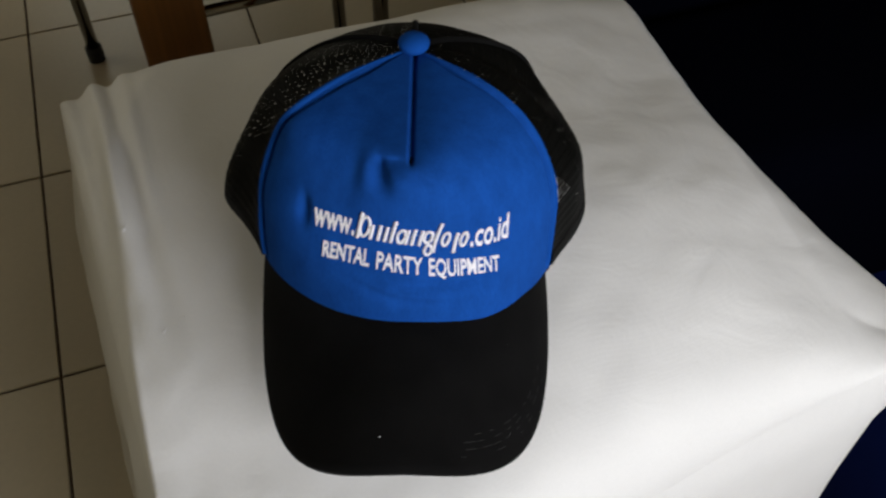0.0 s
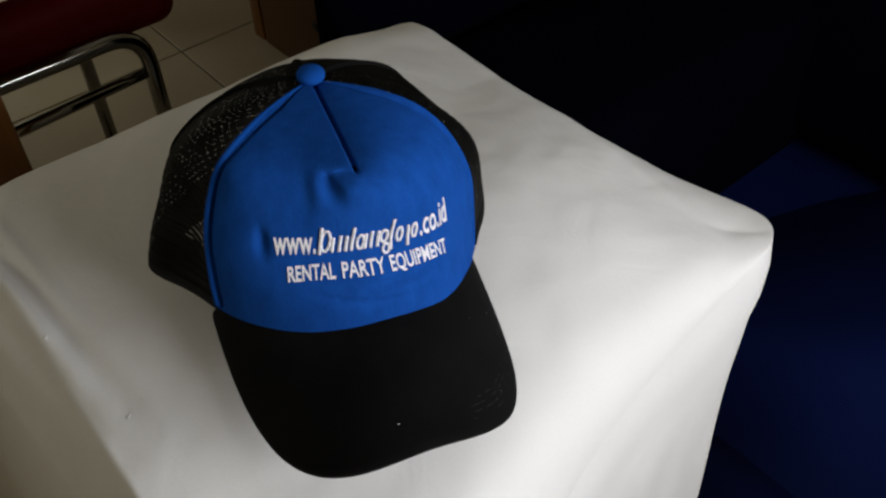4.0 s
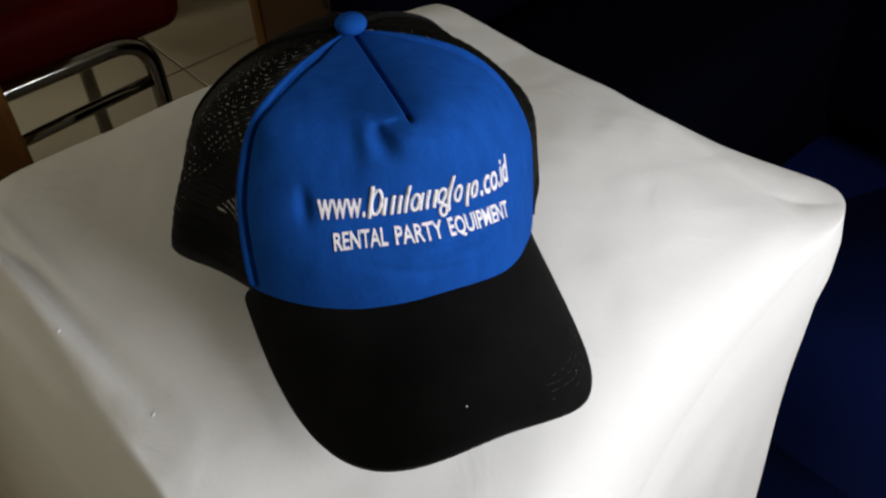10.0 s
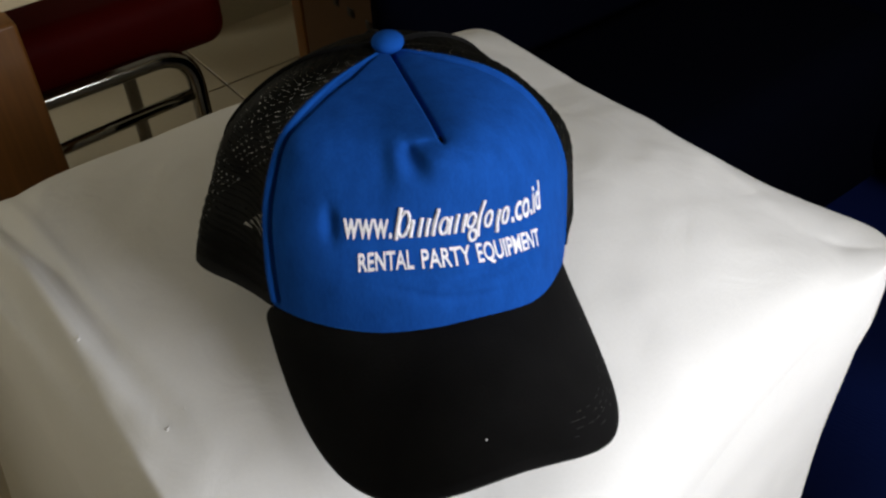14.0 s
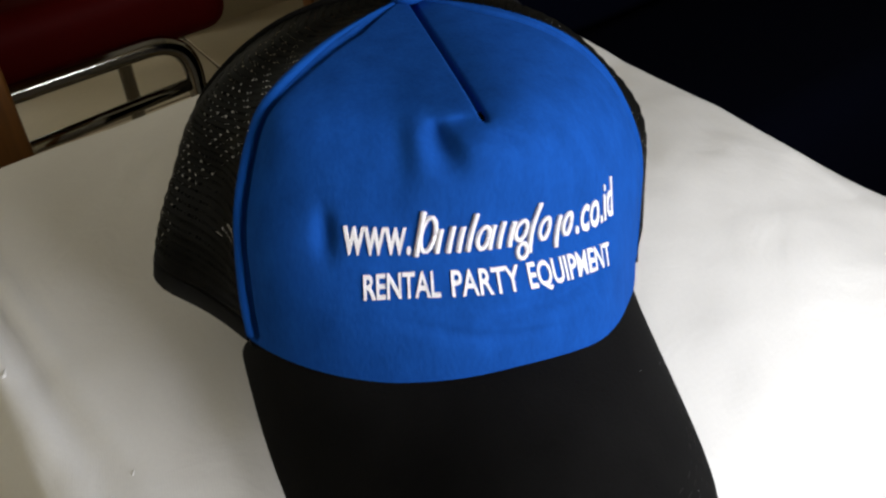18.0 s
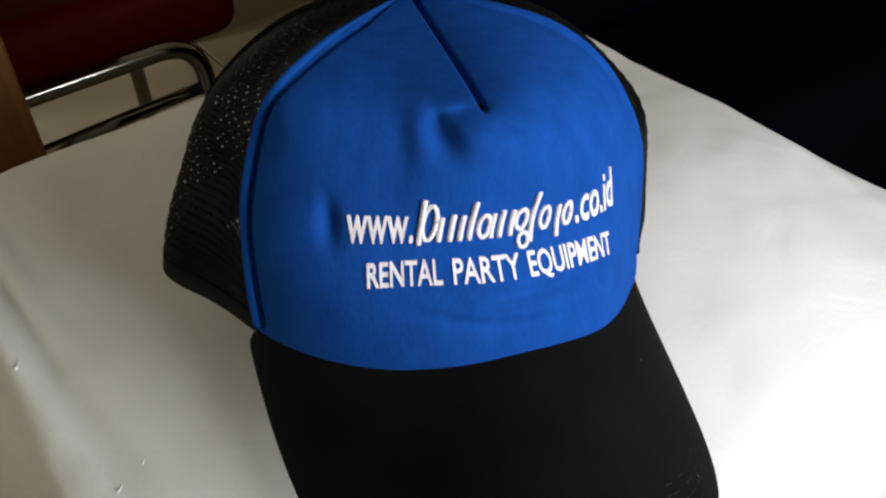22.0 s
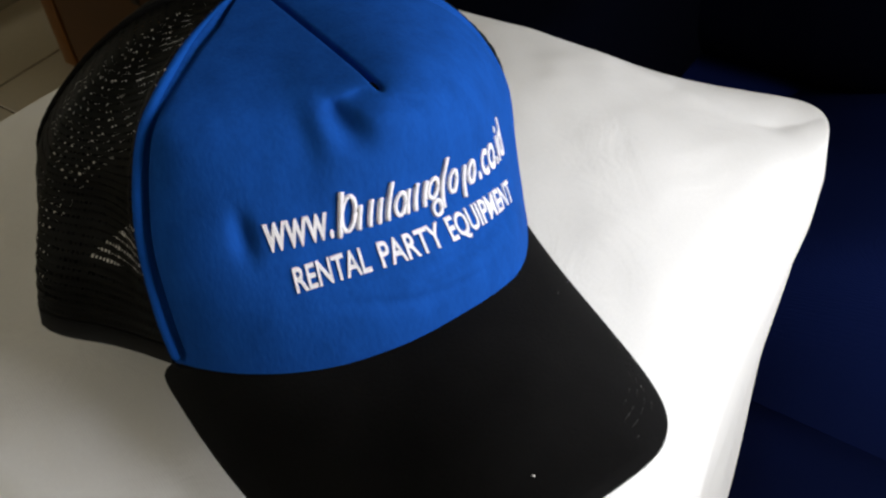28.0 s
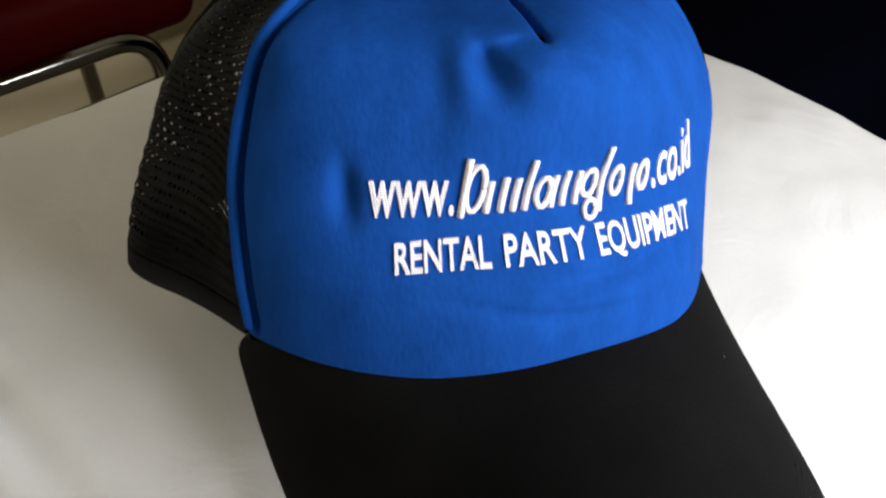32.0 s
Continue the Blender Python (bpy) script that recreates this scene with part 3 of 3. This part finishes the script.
# a trade name, as plain slanting bars and rings
strokes([slant(-0.0238, -0.001, 0.0165), slant(-0.0176, 0.000, 0.0095), slant(-0.0140, 0.000, 0.0105), slant(-0.0108, 0.000, 0.0100), slant(-0.0078, 0.000, 0.0155),
         slant(0.0022, 0.000, 0.0105), slant(0.0057, 0.000, 0.0100), slant(0.0128, -0.003, 0.0165), slant(0.0222, -0.003, 0.0090), slant(0.0010 - 0.0018, 0.000, 0.0095)], 0.0021)
strokes([oval(-0.0200, 0.0075, 0.0044, 0.0140), oval(-0.0026, 0.0048, 0.0036, 0.0090), oval(0.0100, 0.0058, 0.0036, 0.0080),
         oval(0.0100, -0.0020, 0.0034, 0.0050), oval(0.0182, 0.0050, 0.0032, 0.0085), oval(0.0268, 0.0048, 0.0030, 0.0085)], 0.0018)

# ---------------------------------------------------------------- sofa
sofa = thing("sofa", "dark navy upholstered sofa beside the covered stool", "sofa", TURNED)
part("base", box(0.62, 1.9, -0.53, 0.93, 0.0, 0.29, 0.02), NAVY, sofa)


def plump(x0, x1, y0, y1, crest, low, yc):
    """A cushion that swells to its crest at yc and falls away from there."""
    def top(a, b):
        x, y = x0 + (x1 - x0) * a, y0 + (y1 - y0) * b
        hy = (y1 - yc) if y > yc else (yc - y0)
        e = max(0.0, 1 - abs(2 * a - 1) ** 10) ** 0.5 * max(0.0, 1 - abs(2 * b - 1) ** 14) ** 0.5
        z = low + (crest - low) * (1 - ((y - yc) / hy) ** 2) + 0.008 * noise.noise(Vector((x * 5, y * 5, 7))) - 0.15 * a ** 1.3
        return (x, y, 0.30 + (z - 0.30) * e)
    n = 60
    return grid([[top(0.5 - 0.5 * math.cos(math.pi * i / n), 0.5 - 0.5 * math.cos(math.pi * j / n)) for i in range(n + 1)] for j in range(n + 1)])


part("seat_cushion", plump(0.60, 1.22, -0.53, 0.640, 0.60, 0.315, -0.17), NAVY, sofa)
# far cushion and armrest carry their shade in the darkened cloth colour
part("seat_cushion", box(0.56, 1.35, 0.610, 0.93, 0.30, 0.60, 0.05, 5), SHADED_NAVY, sofa)
part("armrest", box(0.468, 1.9, 0.925, 0.968, 0.0, 0.86, 0.018, 4), SHADED_NAVY, sofa)
# backrest shade is painted by its darker navy
part("backrest", box(1.10, 1.8, -0.42, 0.93, 0.30, 0.72, 0.14, 8), SHADED_BACK, sofa)
# ---------------------------------------------------------------- table
table = thing("table", "wooden table with a square varnished leg", "table", TURNED)
part("leg", box(0.006, 0.079, 0.931, 1.012, 0.0, 0.842, 0.004, 2), WOOD, table)
part("leg", box(0.006, 0.079, 2.35, 2.43, 0.0, 0.842, 0.004, 2), WOOD, table)
part("leg", box(-1.12, -1.047, 0.931, 1.012, 0.0, 0.842, 0.004, 2), WOOD, table)
part("leg", box(-1.12, -1.047, 2.35, 2.43, 0.0, 0.842, 0.004, 2), WOOD, table)
part("tabletop", box(-1.2, 0.34, 0.970, 2.45, 0.842, 0.858, 0.002, 2), WOOD, table)
cloth = thing("tablecloth", "cream tablecloth with a black scroll pattern", "tablecloth", TURNED)
sheet = part("sheet", box(-1.205, 0.345, 0.964, 2.455, 0.8585, 0.8625, 0.0015, 2), CREAM, cloth)
part("hanging_edge", box(-1.205, 0.345, 0.9615, 0.9655, 0.8405, 0.8615, 0.0015, 2), CREAM, cloth)


def scroll(x, y, size, turn, flip):
    pts = []
    for k in range(26):
        a = k / 25 * 3.4 * math.pi
        r = size * (1 - k / 27)
        pts.append((x + r * math.cos(turn + flip * a), y + r * math.sin(turn + flip * a), 0.8628))
    return pts


rnd = random.Random(4)
for i in range(10):
    part("scroll", tube(scroll(-0.06 + 0.042 * i, 0.984 + rnd.uniform(-0.003, 0.003), rnd.uniform(0.013, 0.017), rnd.uniform(0, 6.3), rnd.choice((-1, 1))), 0.0017, 5), INK, sheet)
for i in range(11):
    for j in range(9):
        place = -0.43 + 0.075 * i + rnd.uniform(-0.01, 0.01), 1.035 + 0.075 * j + rnd.uniform(-0.01, 0.01)
        part("scroll", tube(scroll(*place, rnd.uniform(0.018, 0.028), rnd.uniform(0, 6.3), rnd.choice((-1, 1))), 0.0019, 5), INK, sheet)

# ---------------------------------------------------------------- chair
chair = thing("chair", "chrome tube chair with a dark red padded seat", "chair", TURNED)
part("seat", box(-0.03, 0.459, 1.350, 1.82, 0.512, 0.622, 0.036, 6), RED, chair)
part("seat_board", box(0.03, 0.40, 1.39, 1.78, 0.504, 0.5135, 0.002, 1), RUBBER, chair, "black underside board")
for (x0, y0), (x1, y1) in (((0.035, 1.335), (0.376, 1.335)), ((-0.137, 1.92), (0.385, 1.72))):
    m, n = (x0 + x1) / 2, (y0 + y1) / 2
    path = arc_path((x0, y0, 0.012), (x0, y0, 0.536), (m, n, 0.536), 0.062) + arc_path((m, n, 0.536), (x1, y1, 0.536), (x1, y1, 0.012), 0.062)[1:]
    leg = part("leg_frame", tube(path, 0.0135, 14), CHROME, chair)
    if y0 == y1:
        part("rail", tube([(x0, y0, 0.450), (x1, y1, 0.462)], 0.0095), CHROME, chair)
    for x, y in ((x0, y0), (x1, y1)):
        part("foot", tube([(x, y, 0.0), (x, y, 0.006), (x, y, 0.035)], 0.0185, 14), RUBBER, leg, "black rubber foot")

# ---------------------------------------------------------------- carton and post
carton = thing("carton", "brown cardboard box with worn black print", "box", TURNED)
body = part("body", box(0.905, 1.35, 1.30, 1.955, 0.0, 0.62, 0.004, 2), CARD, carton)
for k, (y, z, w, h) in enumerate(((1.86, 0.28, 0.045, 0.035), (1.79, 0.27, 0.03, 0.03), (1.73, 0.265, 0.04, 0.03), (1.66, 0.26, 0.035, 0.03), (1.60, 0.25, 0.04, 0.03), (1.70, 0.16, 0.03, 0.03), (1.63, 0.15, 0.05, 0.045), (1.55, 0.14, 0.035, 0.03))):
    part("print_bar", box(0.903, 0.906, y - w / 3, y + w / 3, z - h / 3, z + h / 3), INK, body, "black printed bar")
post = tagged(link("wooden_post", box(0.905, 0.945, 1.965, 2.01, 0.0, 1.9, 0.003, 2), WOOD), "reddish brown wooden post beside the partition wall", "post")
post.matrix_world = TURNED

# ---------------------------------------------------------------- floor tiles
def tile_mesh():
    bm = box(-0.2475, 0.2475, -0.2475, 0.2475, -0.008, 0.0, 0.0015, 1)
    me = bpy.data.meshes.new("tile")
    bm.to_mesh(me)
    bm.free()
    me.materials.append(TILE)
    return me


shared = tile_mesh()
for i in range(-5, 5):
    for j in range(-3, 9):
        ob = new("tile", shared)
        ob.parent = floor
        ob.location = (-0.28 + 0.25 + 0.5 * i, 1.07 + 0.25 + 0.5 * j, 0)
